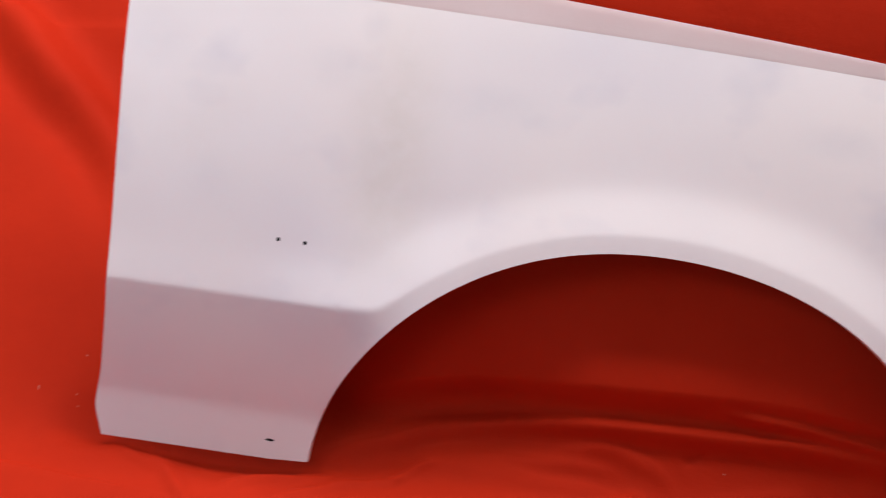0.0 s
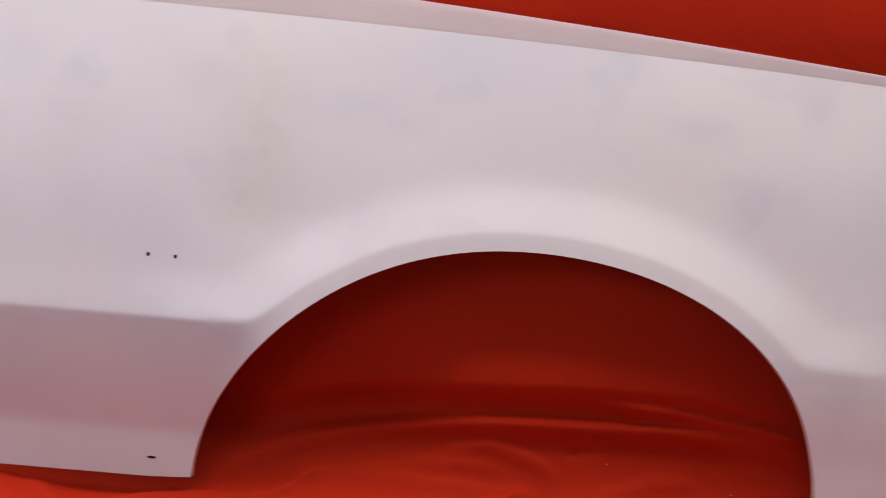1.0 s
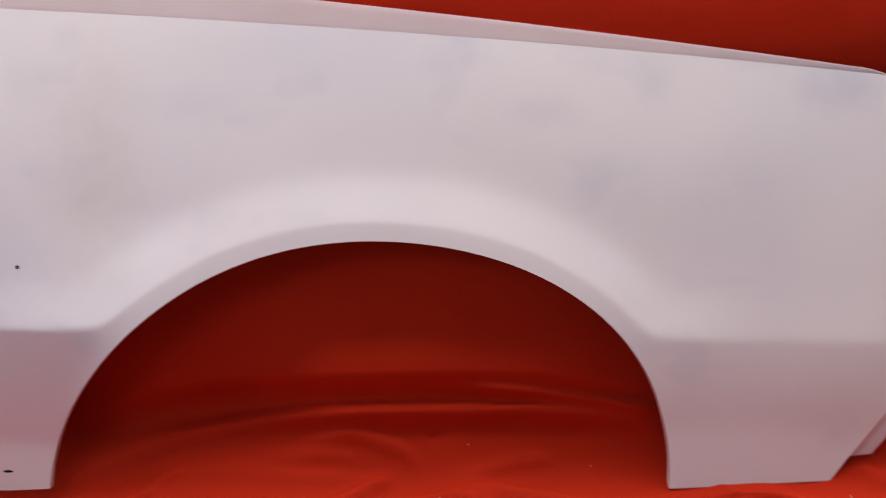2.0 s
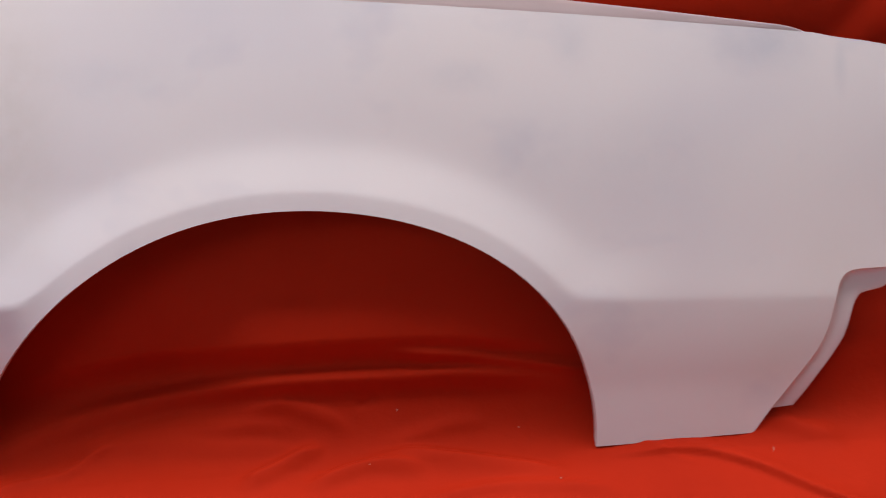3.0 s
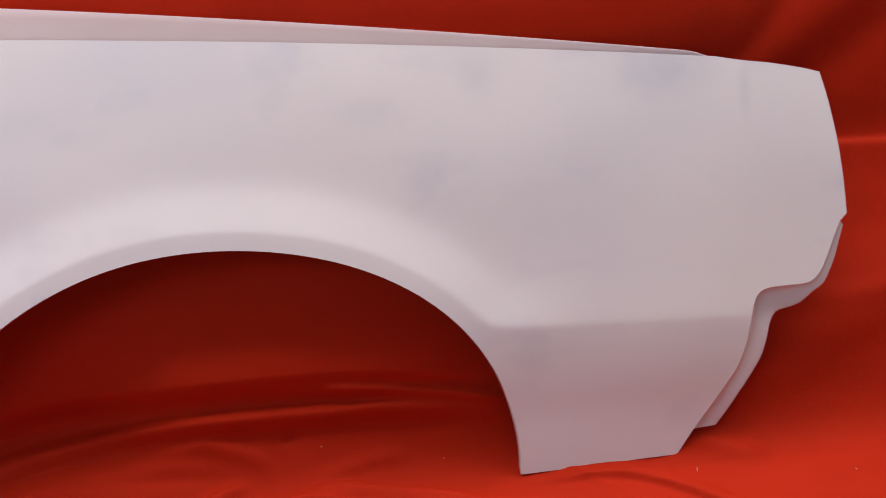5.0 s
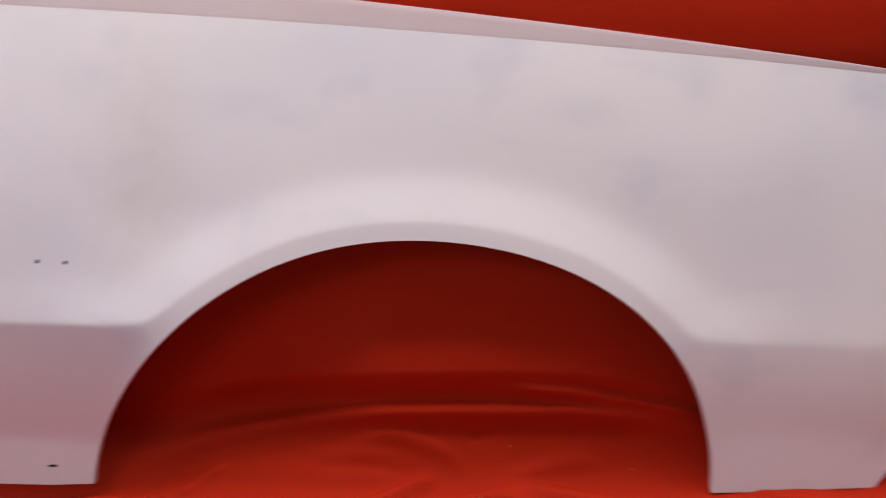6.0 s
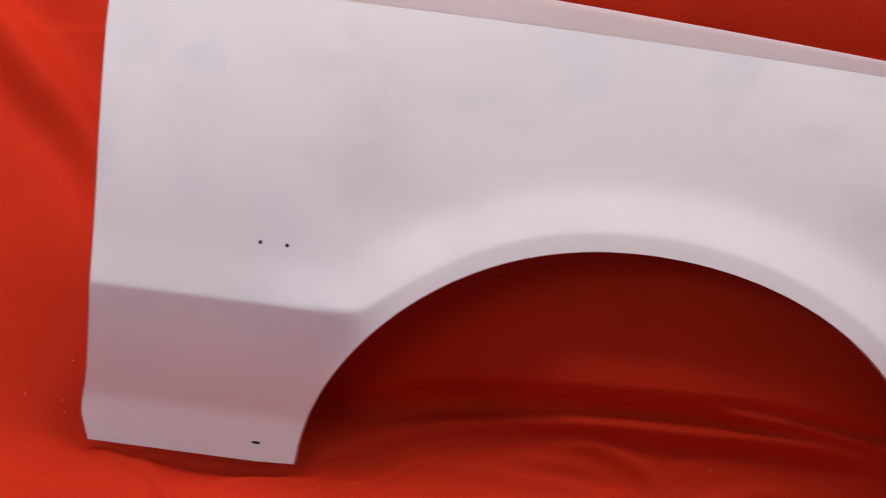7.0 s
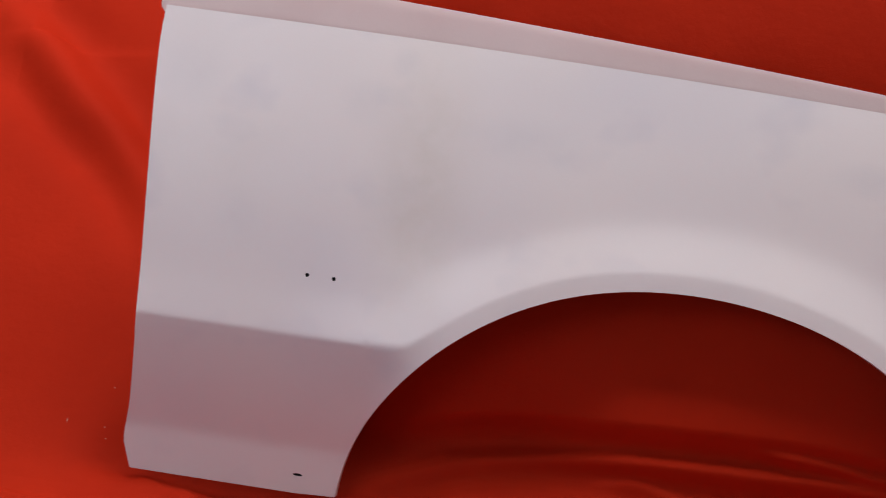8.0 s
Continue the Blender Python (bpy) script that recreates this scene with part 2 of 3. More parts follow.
FOLDS = [  # height, half width above and below, its crest over the cloth (across, up from the fender's foot)
    # in the wheel opening: a brow, the long ridge under it, and a second ridge near the nose
    (0.033, 0.110, 0.024, [(-0.415, 0.125), (-0.286, 0.161), (-0.214, 0.174), (-0.139, 0.181), (-0.070, 0.182), (0.077, 0.185), (0.215, 0.183), (0.323, 0.169), (0.434, 0.150)]),
    (0.017, 0.010, 0.016, [(-0.460, 0.030), (-0.349, 0.072), (-0.298, 0.087), (-0.244, 0.102), (-0.178, 0.114), (-0.118, 0.123), (-0.061, 0.129), (0.008, 0.132), (0.152, 0.132), (0.215, 0.132), (0.305, 0.123), (0.380, 0.108), (0.46, 0.085)]),
    (0.016, 0.008, 0.011, [(0.10, 0.164), (0.176, 0.158), (0.221, 0.154), (0.266, 0.147), (0.314, 0.140), (0.42, 0.120)]),
    (0.007, 0.010, 0.016, [(-0.289, 0.048), (-0.229, 0.072), (-0.193, 0.078), (-0.148, 0.081), (-0.100, 0.078), (-0.040, 0.075), (0.020, 0.069)]),
    (0.006, 0.011, 0.016, [(-0.280, 0.033), (-0.226, 0.060), (-0.175, 0.063), (-0.139, 0.060), (-0.091, 0.051), (-0.031, 0.045), (0.041, 0.033)]),
    (0.006, 0.007, 0.007, [(-0.286, 0.018), (-0.250, 0.054), (-0.220, 0.069)]),
    (0.006, 0.009, 0.015, [(-0.091, 0.087), (-0.040, 0.099), (-0.010, 0.102), (0.029, 0.090), (0.050, 0.081), (0.065, 0.066), (0.071, 0.039)]),
    (0.013, 0.012, 0.014, [(-0.070, -0.021), (-0.016, 0.012), (0.017, 0.033), (0.047, 0.045)]),
    (0.012, 0.011, 0.014, [(0.011, -0.030), (0.071, 0.000), (0.107, 0.006), (0.179, -0.006)]),
    (0.012, 0.012, 0.018, [(0.080, 0.018), (0.149, 0.024), (0.209, 0.012), (0.257, 0.000), (0.305, -0.015), (0.359, -0.030)]),
    (0.005, 0.012, 0.012, [(0.110, 0.039), (0.170, 0.057), (0.206, 0.066), (0.260, 0.066)]),
    (0.006, 0.012, 0.012, [(0.131, -0.066), (0.173, -0.057), (0.212, -0.048), (0.257, -0.042), (0.323, -0.048), (0.410, -0.057)]),
    (-0.003, 0.006, 0.006, [(0.083, 0.093), (0.098, 0.102), (0.110, 0.108)]),
    (-0.056, 0.120, 0.075, [(-0.66, 0.105), (-0.45, 0.108), (-0.35, 0.116), (-0.24, 0.138), (-0.02, 0.150)]),
    # by the front foot
    (0.0095, 0.020, 0.0050, [(0.36, 0.004), (0.42, 0.004), (0.465, 0.005), (0.500, 0.003), (0.522, -0.002), (0.542, -0.011), (0.566, -0.026), (0.590, -0.043), (0.614, -0.064), (0.641, -0.088), (0.662, -0.106), (0.720, -0.155), (0.800, -0.215), (0.95, -0.31)]),
    (0.0020, 0.006, 0.006, [(0.431, 0.036), (0.461, 0.012), (0.479, -0.006), (0.515, -0.027)]),
    (0.011, 0.020, 0.018, [(0.569, 0.051), (0.632, 0.042), (0.656, 0.030), (0.719, 0.003)]),
    # by the rear foot
    (-0.026, 0.040, 0.021, [(-0.76, 0.050), (-0.66, 0.050), (-0.56, 0.052), (-0.47, 0.052), (-0.41, 0.054), (-0.35, 0.058)]),
    (0.008, 0.012, 0.014, [(-0.499, -0.039), (-0.457, 0.003), (-0.424, 0.018), (-0.388, 0.024), (-0.310, 0.033)]),
    (0.006, 0.010, 0.010, [(-0.430, -0.039), (-0.379, -0.009), (-0.328, 0.021), (-0.241, 0.039)]),
    (0.006, 0.010, 0.010, [(-0.610, 0.045), (-0.571, 0.015), (-0.541, -0.030), (-0.511, -0.069)]),
    (0.005, 0.010, 0.010, [(-0.670, 0.045), (-0.604, 0.021), (-0.565, -0.009)]),
    (0.005, 0.008, 0.030, [(-1.099, -0.012), (-0.748, -0.036), (-0.712, -0.039), (-0.655, -0.048), (-0.595, -0.054), (-0.499, -0.066)]),
    # long slanting folds beside both ends
    (-0.028, 0.050, 0.024, [(-1.261, 0.606), (-1.051, 0.498), (-0.988, 0.468), (-0.919, 0.426), (-0.853, 0.393), (-0.790, 0.354), (-0.649, 0.270)]),
    (0.016, 0.030, 0.034, [(-1.297, 0.576), (-1.048, 0.453), (-0.943, 0.399), (-0.862, 0.354), (-0.709, 0.270)]),
    (-0.022, 0.034, 0.024, [(-1.300, 0.525), (-1.042, 0.399), (-0.973, 0.360), (-0.916, 0.336), (-0.850, 0.306), (-0.793, 0.267), (-0.706, 0.201)]),
    (-0.004, 0.022, 0.022, [(0.596, 0.468), (0.656, 0.519), (0.728, 0.579), (0.803, 0.660), (0.878, 0.756)]),
    (0.004, 0.030, 0.030, [(0.617, 0.480), (0.698, 0.525), (0.788, 0.576), (0.878, 0.642), (0.989, 0.717)]),
    (-0.004, 0.030, 0.030, [(0.710, 0.408), (0.776, 0.474), (0.836, 0.540), (0.944, 0.618), (1.058, 0.687)]),
    (0.0025, 0.014, 0.018, [(0.746, 0.216), (0.824, 0.228), (0.872, 0.231), (0.932, 0.240), (1.076, 0.255)]),
    (0.010, 0.050, 0.050, [(0.548, 0.087), (0.608, 0.105), (0.701, 0.126), (0.821, 0.183), (1.028, 0.282)]),
]


def cloth_lift(x, s):
    d = np.zeros(x.shape)
    for h, above, under, line in FOLDS:
        r, t = near_line(x, s, line)
        d += h * np.exp(-(r / np.where(r > 0, above, under)) ** 2) * step01(np.minimum(t, 1 - t) / 0.25)
    up = np.clip((s - 0.06) / 0.3, 0, 1)
    wave = np.array([noise.fractal(Vector((a * 2.2, b * 2.2, 4.0)), 0.8, 2.0, 3) for a, b in zip(x.ravel(), s.ravel())]).reshape(x.shape)
    fine = np.array([noise.noise(Vector((a * 9, b * 14, 1.5))) for a, b in zip(x.ravel(), s.ravel())]).reshape(x.shape)
    return d + wave * (0.0015 + 0.0075 * up) + fine * (0.0016 - 0.0008 * up)


def spaced(lo, mid_lo, mid_hi, hi, fine, coarse):
    return np.unique(np.round(np.concatenate([np.arange(lo, mid_lo, coarse), np.arange(mid_lo, mid_hi, fine), np.arange(mid_hi, hi + coarse, coarse)]), 5))


def cloth_point(x, s):
    """The place and the way out of the cloth's plain shape."""
    slant = 1.20 * step01((-0.38 - x) / 0.26) + 0.03 * step01((x - 0.50) / 0.3)   # past both ends the cloth lies back in a slope
    y, z = np.interp(s, prof_s, prof_y), np.interp(s, prof_s, prof_z)
    dy = np.interp(s + 0.004, prof_s, prof_y) - np.interp(s - 0.004, prof_s, prof_y)
    dz = np.interp(s + 0.004, prof_s, prof_z) - np.interp(s - 0.004, prof_s, prof_z)
    top = 0.36 * step01((x + 0.75) / 0.4)   # and above the fender it leans away
    high = z - 0.52
    rise = z - FLOOR_Z
    flat = np.exp(-np.maximum(rise - 0.55, 0) / 0.12)   # but stands up again higher on the wall
    y, dy = y + slant * (np.minimum(rise, 0.55) + 0.12 * (1 - flat)) + top * 0.5 * (high + np.sqrt(high * high + 0.003)), dy + (slant * flat + top * 0.5 * (1 + high / np.sqrt(high * high + 0.003))) * dz
    rest = (0.054 + 0.012 * step01((x + 0.2) / 0.6)) * step01((x + 0.72) / 0.25) * step01((0.80 - x) / 0.25)   # the fender's top rests on it
    y = y - rest * step01((z - 0.24) / 0.25)
    z = z + 0.022 * np.clip(x, -0.8, 0.8) * (1 - step01(z / 0.3))   # the floor rises a little towards the nose
    n = np.hypot(dy, dz)
    return y, z, -dz / n, dy / n


def build_cloth():
    xs = np.union1d(spaced(-1.5, -1.05, 1.15, 1.6, 0.0045, 0.05), spaced(0.42, 0.42, 0.72, 0.72, 0.0028, 0.1))
    ss = np.union1d(spaced(-0.55, -0.20, 0.86, 1.00, 0.0040, 0.05), spaced(-0.14, -0.14, 0.20, 0.20, 0.0026, 0.1))
    xs, ss = xs[np.diff(xs, append=9) > 0.0009], ss[np.diff(ss, append=9) > 0.0009]
    x, s = np.meshgrid(xs, ss)
    lift = cloth_lift(x, s)
    y, z, ny, nz = cloth_point(x, s)
    rows = np.stack([x, y + ny * lift, z + nz * lift], -1)
    verts, faces = loft(list(rows))
    v, f = thick(verts, faces, 0.0015)
    ob = mesh_object("backdrop", v, f, cloth_red)
    return tagged(ob, "smooth red cloth backdrop draped from wall to floor, with soft folds", "cloth", kind="structure")


build_cloth()

# ---- the fender, in its own frame: x along it, z up its side, y into its depth ----
LEAN = 27.0


def arch_radius(a):
    c, s = np.cos, np.sin
    return (0.336 - 0.0204 * c(a) + 0.003 * s(a) + 0.0332 * c(2 * a) + 0.0341 * s(2 * a) + 0.0133 * c(3 * a)
            + 0.009 * s(3 * a) + 0.0085 * c(4 * a) - 0.0019 * s(5 * a))


def arch_curve():
    """The wheel opening, from the front leg's foot over the top to the rear leg's foot."""
    a = np.linspace(np.pi, 0.0, 161)
    r = arch_radius(a)
    x, z = r * np.cos(a), r * np.sin(a)
    low = np.clip(1 - z / 0.10, 0, 1) ** 1.5
    x = x + np.where(x > 0, 0.010, 0.005) * low
    return even(np.stack([x, z], 1), 0.005)


def top_edge(x):
    return 0.5601 - 0.0495 * x - 0.0261 * x * x - 0.0027 * x ** 3


arch = arch_curve()
arch_long = np.concatenate([[[arch[0, 0] - 0.004, -0.08]], arch, [[arch[-1, 0] + 0.002, -0.08]]])


def crease(u):
    """The height of the body crease."""
    return 0.189 - 0.010 * u - 0.0014 * np.clip((u + 0.66) / 0.28, 0, 1) * (1 - step01((u + 0.2) / 0.4))


def arch_distance(u, w):
    """How far points lie outside the wheel opening (inside it: less than 0)."""
    best = np.full(u.shape, 9.0)
    for k in range(0, len(arch_long) - 1):
        a, d = arch_long[k], arch_long[k + 1] - arch_long[k]
        t = np.clip(((u - a[0]) * d[0] + (w - a[1]) * d[1]) / (d @ d), 0, 1)
        best = np.minimum(best, np.hypot(u - a[0] - t * d[0], w - a[1] - t * d[1]))
    return best


def smooth_min(a, b, k):
    return 0.5 * (a + b - np.sqrt((a - b) ** 2 + k * k))


def tuck_table(below, lean, bend, foot, soft, leg):
    """How deep the side lies under the crease: it leans in more and more, and stands up again below the foot line."""
    b = np.linspace(0, 0.30, 1201)
    turn = step01((b - foot + soft / 2) / soft)
    slope = (lean + bend * b) * (1 - turn) + leg * turn
    depth = np.concatenate([[0], np.cumsum(0.5 * (slope[1:] + slope[:-1]) * (b[1] - b[0]))])
    return np.interp(below, b, depth)


def side_depth(u, w):
    """The side's relief: a flare round the wheel opening, a body crease, and the tuck below it."""
    s = smooth_min(w - crease(u), arch_distance(u, w) - 0.0230, 0.013)
    right = step01((u + 0.2) / 0.5)
    edge = 0.0015 + 0.0007 * right
    above = 0.5 * (s + np.sqrt(s * s + edge * edge))
    below = 0.5 * (-s + np.sqrt(s * s + edge * edge))
    near = 1 - step01((np.abs(u) - 0.30) / 0.22)
    rise = 0.002 + 0.0088 * near
    flare = 0.5 * ((1 - above / 0.055) + np.sqrt((1 - above / 0.055) ** 2 + 0.10))
    lip = step01((0.365 - np.abs(u)) / 0.105) * step01(w / 0.12)
    rear = tuck_table(below, 0.29, 0.76, 0.137, 0.024, 0.17)
    fore = tuck_table(below, 0.08, 1.20, 0.108, 0.045, 0.125)
    tuck = (rear * (1 - right) + fore * right) * (1 - lip) + (-0.03 * below + 0.44 * below ** 2) * lip
    body = np.where(w > 0.34, 0.15, 0.04) * (w - 0.34) ** 2 + 0.004 * np.exp(-((u + 0.30) / 0.085) ** 2) * step01((w - 0.24) / 0.1)
    front = 0.07 * np.maximum(0, u - 0.45) ** 2
    return -rise * flare + tuck + body + front


def wavy(u, w):
    return np.array([0.0011 * noise.noise(Vector((a * 6, b * 7, 2.0))) for a, b in zip(np.ravel(u), np.ravel(w))]).reshape(np.shape(u))


def on_side(u, w, depth=0.0, y=None):
    """A point of the side: proud parts draw in a little towards the middle."""
    u, w = np.asarray(u, float), np.asarray(w, float)
    c = 0.11 * np.tanh(u / 0.35)
    if y is None:
        y = side_depth(u, w) + wavy(u, w)
    y = y + depth
    k = 1 + y / 1.57
    return np.stack([c + (u - c) * k, y, 0.31 + (w - 0.31) * k], -1)


REAR_EDGE = [(-0.643, 0.0), (-0.650, 0.019), (-0.6555, 0.040), (-0.654, 0.083), (-0.658, 0.154), (-0.661, 0.195), (-0.663, 0.261), (-0.668, 0.36), (-0.6725, 0.46), (-0.674, 0.535), (-0.6715, 0.579)]
NOSE_TOP = [(0.664, 0.5147), (0.696, 0.509), (0.734, 0.504), (0.771, 0.497), (0.799, 0.490)]
NOSE = [(0.799, 0.490), (0.808, 0.457), (0.816, 0.418), (0.8215, 0.382), (0.825, 0.345), (0.827, 0.306)]
BUMPER_CUT = [(0.817, 0.296), (0.809, 0.279), (0.800, 0.258), (0.790, 0.237), (0.780, 0.2245), (0.767, 0.2185), (0.745, 0.2175), (0.720, 0.216),
              (0.707, 0.212), (0.698, 0.201), (0.692, 0.177), (0.683, 0.145), (0.670, 0.117), (0.654, 0.096), (0.630, 0.067), (0.608, 0.041)]
FLANGE_OUT = [(0.826, 0.291), (0.8195, 0.271), (0.811, 0.246), (0.799, 0.2215), (0.791, 0.213), (0.780, 0.206), (0.760, 0.192), (0.733, 0.185),
              (0.7255, 0.179), (0.7205, 0.169), (0.7155, 0.151), (0.707, 0.128), (0.692, 0.105), (0.672, 0.079), (0.656, 0.059), (0.641, 0.042)]


def inside(px, pz, loop):
    x0, z0 = loop[:, 0], loop[:, 1]
    x1, z1 = np.roll(x0, -1), np.roll(z0, -1)
    hits = np.zeros(px.shape, int)
    for a, b, c, d in zip(x0, z0, x1, z1):
        if b != d:
            hits += ((b > pz) != (d > pz)) & (px < (c - a) * (pz - b) / (d - b) + a)
    return hits % 2 == 1


def side_outline():
    xs = np.arange(-0.671, 0.6641, 0.005)
    parts = [even(spline(REAR_EDGE, 6), 0.005)[:-1], np.stack([xs, top_edge(xs)], 1), even(spline(NOSE_TOP, 6), 0.005)[:-1],
             even(spline(NOSE, 6), 0.005), even(spline(BUMPER_CUT, 6), 0.004),
             even([(0.604, 0.036), (0.584, 0.010), (0.522, 0.007), (0.448, 0.003), (0.381, 0.0)], 0.005), arch[::-1][1:],
             even([(-0.381, 0.0), (-0.43, -0.002), (-0.55, -0.001), (-0.640, 0.0)], 0.005)[1:]]
    return np.concatenate(parts)


def oval(x, z, rx, rz, n=16):
    a = np.linspace(0, 2 * np.pi, n, endpoint=False)
    return np.stack([x + rx * np.cos(a), z + rz * np.sin(a)], 1)


def build_skin(parent):
    outline = side_outline()
    holes = [oval(-0.4508, 0.2685, 0.0026, 0.0026), oval(-0.4170, 0.2678, 0.0026, 0.0026), oval(-0.4300, 0.0208, 0.0062, 0.0019)]
    rings = [np.concatenate([oval(h[:, 0].mean(), h[:, 1].mean(), np.ptp(h[:, 0]) / 2 + 0.002, np.ptp(h[:, 1]) / 2 + 0.002)]) for h in holes]
    step = 0.0055
    gx, gz = np.meshgrid(np.arange(-0.69, 0.84, step), np.arange(-0.01, 0.60, step * 0.866))
    gx = gx + (np.arange(gx.shape[0]) % 2)[:, None] * step / 2
    gx, gz = gx.ravel(), gz.ravel()
    keep = inside(gx, gz, outline)
    gx, gz = gx[keep], gz[keep]
    cu = np.concatenate([np.arange(-0.655, -0.372, 0.004)] * 3)   # a row of points on the crease and one on each side of it
    cw = crease(cu) + np.repeat([-0.003, 0.0, 0.003], len(cu) // 3)
    d = np.gradient(arch, axis=0)
    n = np.stack([-d[:, 1], d[:, 0]], 1) / np.linalg.norm(d, axis=1)[:, None]
    ridge = [q for k in (0.0200, 0.0230, 0.0260) for q in arch + n * k if q[1] > 0.205]   # and rows on the ridge round the opening
    cu, cw = np.concatenate([cu, [q[0] for q in ridge]]), np.concatenate([cw, [q[1] for q in ridge]])
    off = np.abs(arch_distance(gx, gz) - 0.023) > 0.0055
    gx, gz = gx[off | (gz < 0.203)], gz[off | (gz < 0.203)]
    clear = (np.abs(gz - crease(gx)) > 0.0055) | (gx > -0.368)
    gx, gz = np.concatenate([gx[clear], cu]), np.concatenate([gz[clear], cw])
    far = np.ones(gx.shape, bool)
    for p in outline:
        far &= np.hypot(gx - p[0], gz - p[1]) > 0.0032
    for r in rings:
        far &= ~((np.abs(gx - r[:, 0].mean()) < np.ptp(r[:, 0]) / 2 + 0.003) & (np.abs(gz - r[:, 1].mean()) < np.ptp(r[:, 1]) / 2 + 0.003))
    pts = [Vector(p) for p in outline]
    edges = [(i, (i + 1) % len(outline)) for i in range(len(outline))]
    for h in holes:
        k = len(pts)
        pts += [Vector(p) for p in h]
        edges += [(k + i, k + (i + 1) % len(h)) for i in range(len(h))]
    for r in rings:
        pts += [Vector(p) for p in r]
    pts += [Vector((a, b)) for a, b in zip(gx[far], gz[far])]
    co, _, tris, _, _, _ = geometry.delaunay_2d_cdt(pts, edges, [], 0, 1e-6)
    co = np.array([tuple(c) for c in co])
    tris = np.array([t for t in tris if len(t) == 3])
    mid = co[tris].mean(1)
    good = inside(mid[:, 0], mid[:, 1], outline)
    for h in holes:
        good &= ~inside(mid[:, 0], mid[:, 1], h)
    tris = tris[good]
    a, b, c = co[tris[:, 0]], co[tris[:, 1]], co[tris[:, 2]]
    turn = (b[:, 0] - a[:, 0]) * (c[:, 1] - a[:, 1]) - (b[:, 1] - a[:, 1]) * (c[:, 0] - a[:, 0])
    tris = [tuple(t) if s > 0 else (t[0], t[2], t[1]) for t, s in zip(tris, turn) if abs(s) > 4e-7]
    v, f = thick(on_side(co[:, 0], co[:, 1]), tris, 0.0018)
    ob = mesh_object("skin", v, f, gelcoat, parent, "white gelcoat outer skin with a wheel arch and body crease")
    ob.data.materials.append(dark_back)
    for q in ob.data.polygons[len(tris):2 * len(tris)]:
        q.material_index = 1
    return ob


def build_hole_disc(parent, u, w, rx, rz):
    """A black disc added behind a hole, in place of the shade there."""
    ring = oval(u, w, rx, rz, 20)
    y = float(side_depth(np.array([u]), np.array([w]))[0])
    rows = [on_side(ring[:, 0], ring[:, 1], y=np.full(len(ring), y + d)) for d in (0.0034, 0.0060)]
    rows = [np.concatenate([q, q[:1]]) for q in rows]
    v, f = loft(rows)
    v, f = list(v), list(f)
    n = len(rows[0])
    f.append(tuple(range(n - 1)))
    f.append(tuple(reversed(range(n, 2 * n - 1))))
    mesh_object("hole_disc", v, f, hole_black, parent, "black disc added behind a hole in place of its shade", smooth=False)


def build_arch_lip(parent):
    edge = on_side(arch[:, 0], arch[:, 1])
    d = np.gradient(arch, axis=0)
    n = np.stack([-d[:, 1], d[:, 0]], 1) / np.linalg.norm(d, axis=1)[:, None]   # outwards of the opening
    rows = []
    for back, out in ((0.0012, 0.0002), (0.004, 0.0002), (0.010, 0.0002), (0.019, 0.0004), (0.0205, 0.003), (0.021, 0.012)):
        p = edge.copy()
        p[:, 1] += back
        p[:, 0] += n[:, 0] * out
        p[:, 2] += n[:, 1] * out
        rows.append(p)
    v, f = loft(rows, True)
    v, f = thick(v, f, 0.002)
    mesh_object("wheel_arch_lip", v, f, gelcoat, parent)


def build_hem(name, curve, parent, flip, depth=0.014):
    """A narrow edge turned back behind the skin."""
    edge = on_side(curve[:, 0], curve[:, 1])
    mid = on_side(curve[:, 0] * 0.985, 0.30 + (curve[:, 1] - 0.30) * 0.985)
    rows = []
    for back, draw in ((0.0010, 0.02), (0.004, 0.04), (0.009, 0.07), (depth, 0.10), (depth + 0.001, 0.6)):
        p = edge * (1 - draw) + mid * draw
        p[:, 1] = edge[:, 1] + back
        rows.append(p)
    v, f = loft(rows, flip)
    v, f = thick(v, f, 0.002)
    mesh_object(name, v, f, gelcoat, parent)


def build_top_flange(parent):
    """The upright strip for the bonnet: set back behind the top edge, high at the door and nothing at the nose."""
    xs = np.concatenate([np.linspace(-0.6775, -0.651, 28), np.arange(-0.65, 0.62, 0.008), np.linspace(0.62, 0.664, 12)])
    end = np.sqrt(np.clip((xs + 0.6790) / 0.010, 0.02, 1))
    base = top_edge(xs) - 0.0045 * step01((xs - 0.628) / 0.036)
    high = np.maximum((0.0295 - 0.0378 * xs), 0.0) * np.sqrt(np.clip((0.6655 - xs) / 0.045, 0.001, 1))
    lead = on_side(xs, base)[:, 1]
    rows = []
    for h, y in [(-0.22, 0.0095), (0.0, 0.0080)] + [(h, 0.0080 - 0.005 * h) for h in (0.05, 0.20, 0.26, 0.32, 0.38, 0.44, 0.72, 0.96)] + [(1.0, 0.0034)]:
        lift = h * high if h > 0.1 else h * high * end + 0.006 * (1 - end)
        rows.append(on_side(xs, base + lift, y=lead + 0.003 + y * (0.35 + 0.65 * high / 0.055)))
    v, f = loft(rows)
    n = len(xs)   # a slanting slit near the door end
    f = [q for q in f if not (2 < q[0] // n < 7 and abs(xs[q[0] % n] + 0.6662 - 0.0009 * (q[0] // n - 5)) < 0.0014 + 0.0004 * (2 - abs(q[0] // n - 5)))]
    v, f = thick(v, f, 0.0016)
    mesh_object("top_flange", v, f, flange_red_bounce, parent, "narrow upright white strip for the bonnet edge")


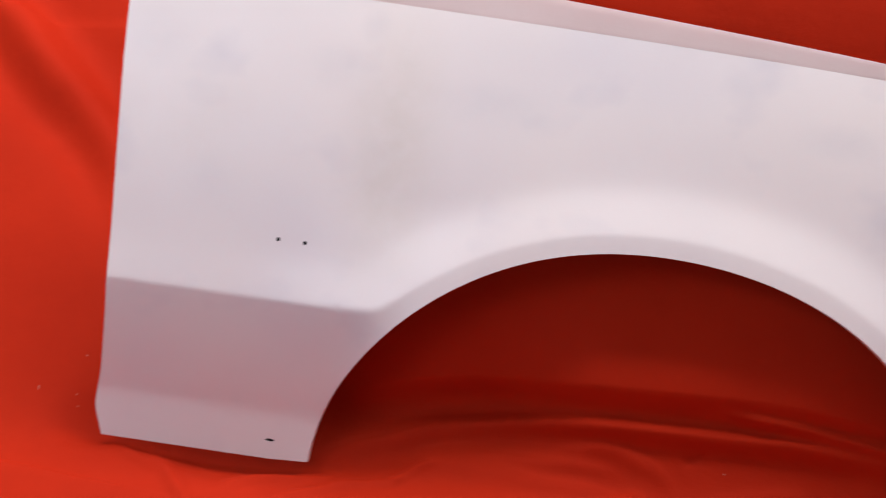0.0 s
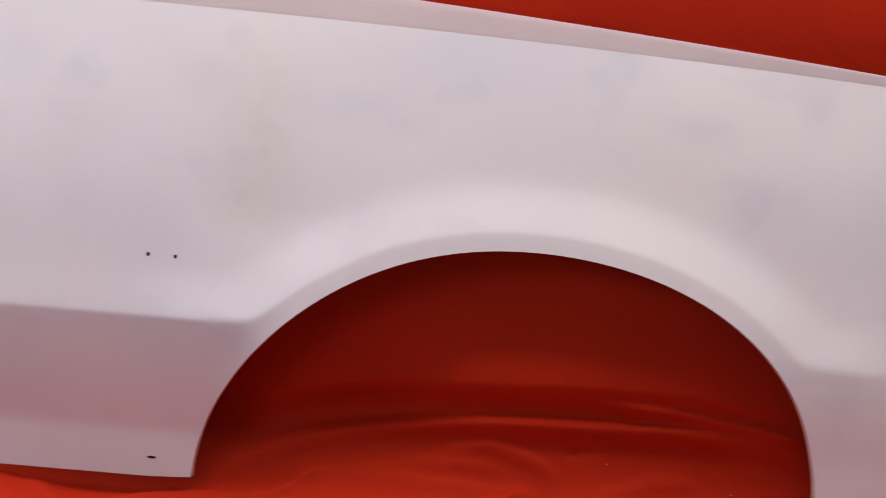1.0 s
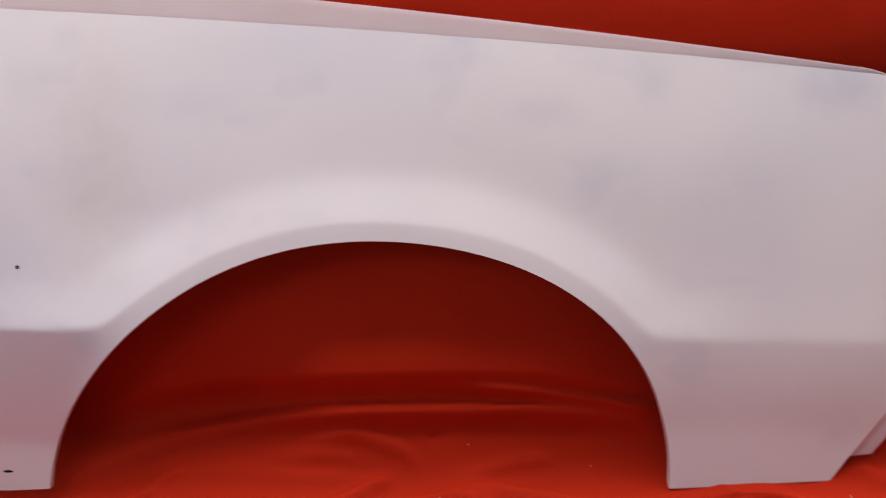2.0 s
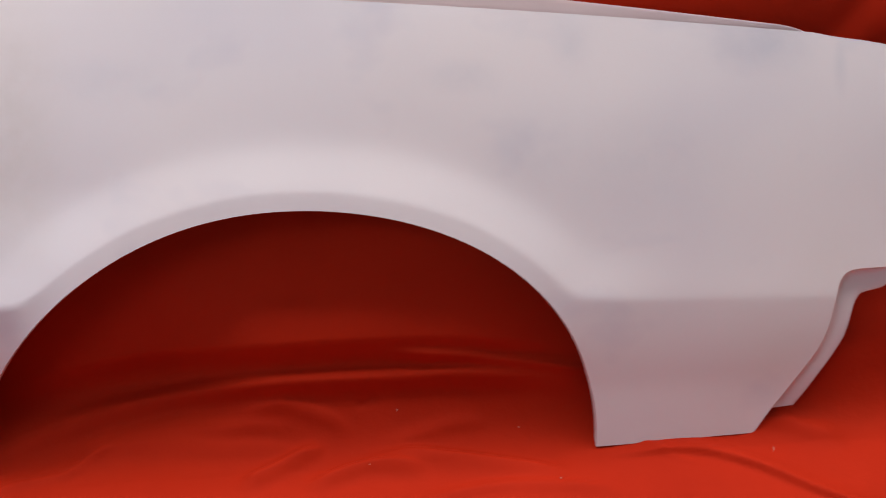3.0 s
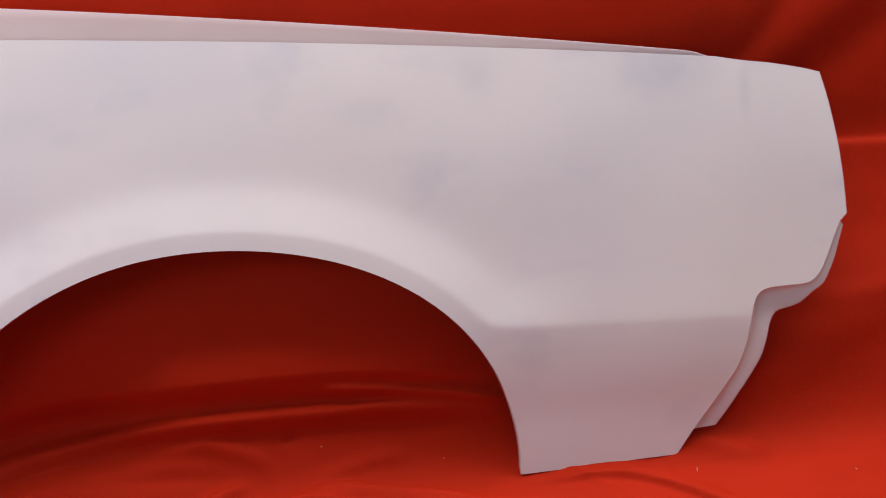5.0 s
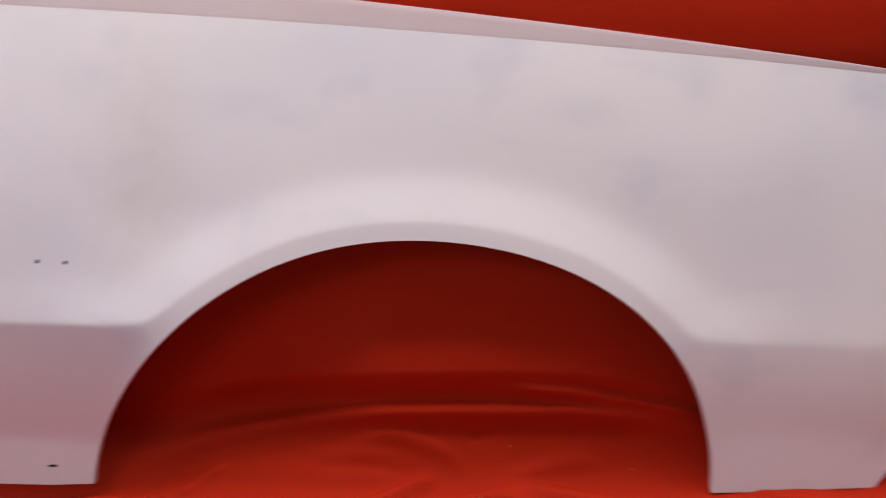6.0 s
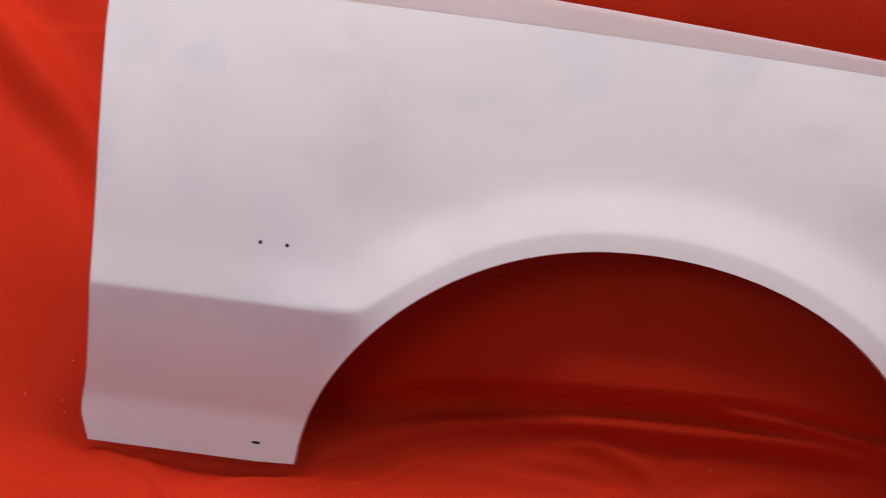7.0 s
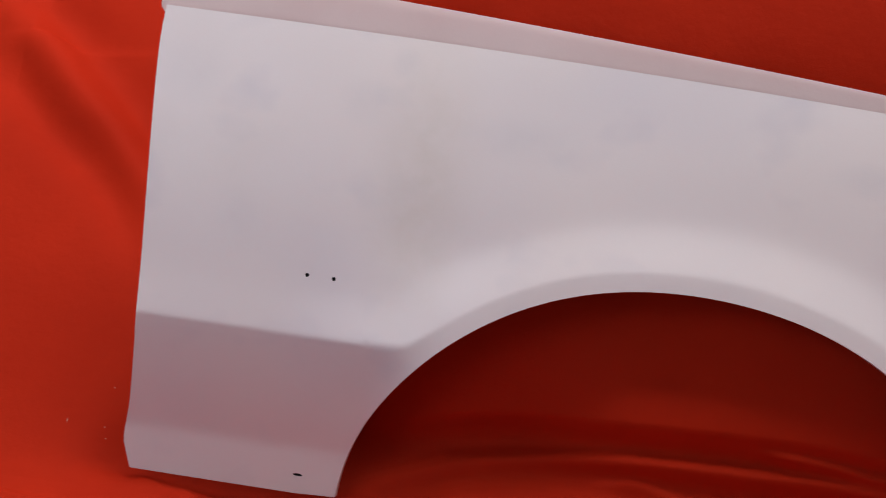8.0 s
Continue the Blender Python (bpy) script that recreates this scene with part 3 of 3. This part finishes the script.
def build_nose_flange(parent):
    """The joggled strip behind the bumper cut."""
    a, b = spline(BUMPER_CUT, 6), spline(FLANGE_OUT, 6)
    b = (b - (0, 0.31)) * 0.9937 + (0, 0.31)
    lead = on_side(a[:, 0], a[:, 1])[:, 1]
    rows = []
    for t, y in ((-0.10, 0.0045), (0.01, 0.0075), (0.05, 0.012), (0.12, 0.0145), (0.30, 0.0155), (0.60, 0.0155), (0.93, 0.015), (1.0, 0.016), (0.985, 0.020)):
        c = a * (1 - t) + b * t
        rows.append(on_side(c[:, 0], c[:, 1], y=lead + y))
    v, f = loft(rows)
    v, f = thick(v, f, 0.0024)
    mesh_object("nose_flange", v, f, gelcoat, parent, "recessed white mounting strip along the bumper cut")


fender = tagged(new("car_fender"), "white unpainted front car fender leaning on red cloth", "car fender")
fender.matrix_world = pose(0, 0, 0, -LEAN, 0, 0)
build_skin(fender)
build_arch_lip(fender)
for u, w, rx, rz in ((-0.4508, 0.2685, 0.005, 0.005), (-0.4170, 0.2678, 0.005, 0.005), (-0.4300, 0.0208, 0.009, 0.004)):
    build_hole_disc(fender, u, w, rx, rz)
build_hem("rear_edge_hem", even(spline(REAR_EDGE, 6), 0.006), fender, False)
build_hem("nose_hem", even(spline(NOSE, 6), 0.006), fender, False)
build_top_flange(fender)
build_nose_flange(fender)


# ---- lint on the cloth ----
def build_lint(x, s, length, width, turn):
    lift = float(cloth_lift(np.array([x]), np.array([s]))[0])
    y, z, ny, nz = (float(q) for q in cloth_point(x, s))
    bm = bmesh.new()
    bmesh.ops.create_icosphere(bm, subdivisions=2, radius=1)
    for v in bm.verts:
        j = 1 + 0.35 * noise.noise(v.co * 1.7 + Vector((x * 9, s * 9, 0)))
        v.co = (v.co.x * width * j, v.co.y * length * j, v.co.z * width * 0.5)
        v.co.x += 0.1 * v.co.y ** 2 / max(length, 1e-4)
    me = bpy.data.meshes.new("lint")
    bm.to_mesh(me)
    bm.free()
    me.materials.append(lint_white)
    ob = new("lint", me)
    out = Vector((0, ny, nz))
    ob.matrix_world = Matrix.Translation(Vector((x, y, z)) + out * (lift + width * 0.4)) @ out.to_track_quat("Z", "Y").to_matrix().to_4x4() @ pose(0, 0, 0, 0, 0, turn)
    return tagged(ob, "tiny pale speck of lint on the red cloth", "lint", "lint on the cloth")


for x, s, length, width, turn in ((-0.769, 0.077, 0.0040, 0.0005, 10), (-0.718, 0.077, 0.0012, 0.0008, 0), (-0.712, 0.068, 0.0012, 0.0008, 30),
                                  (-0.721, 0.110, 0.0018, 0.0006, 60), (0.329, -0.039, 0.0015, 0.0011, 0), (0.134, 0.087, 0.0012, 0.0009, 0),
                                  (0.290, 0.057, 0.0011, 0.0008, 0), (0.611, -0.003, 0.0060, 0.0005, -15), (0.812, -0.033, 0.0013, 0.0010, 0),
                                  (0.095, 0.000, 0.0011, 0.0008, 0)):
    build_lint(x, s, length, width, turn)
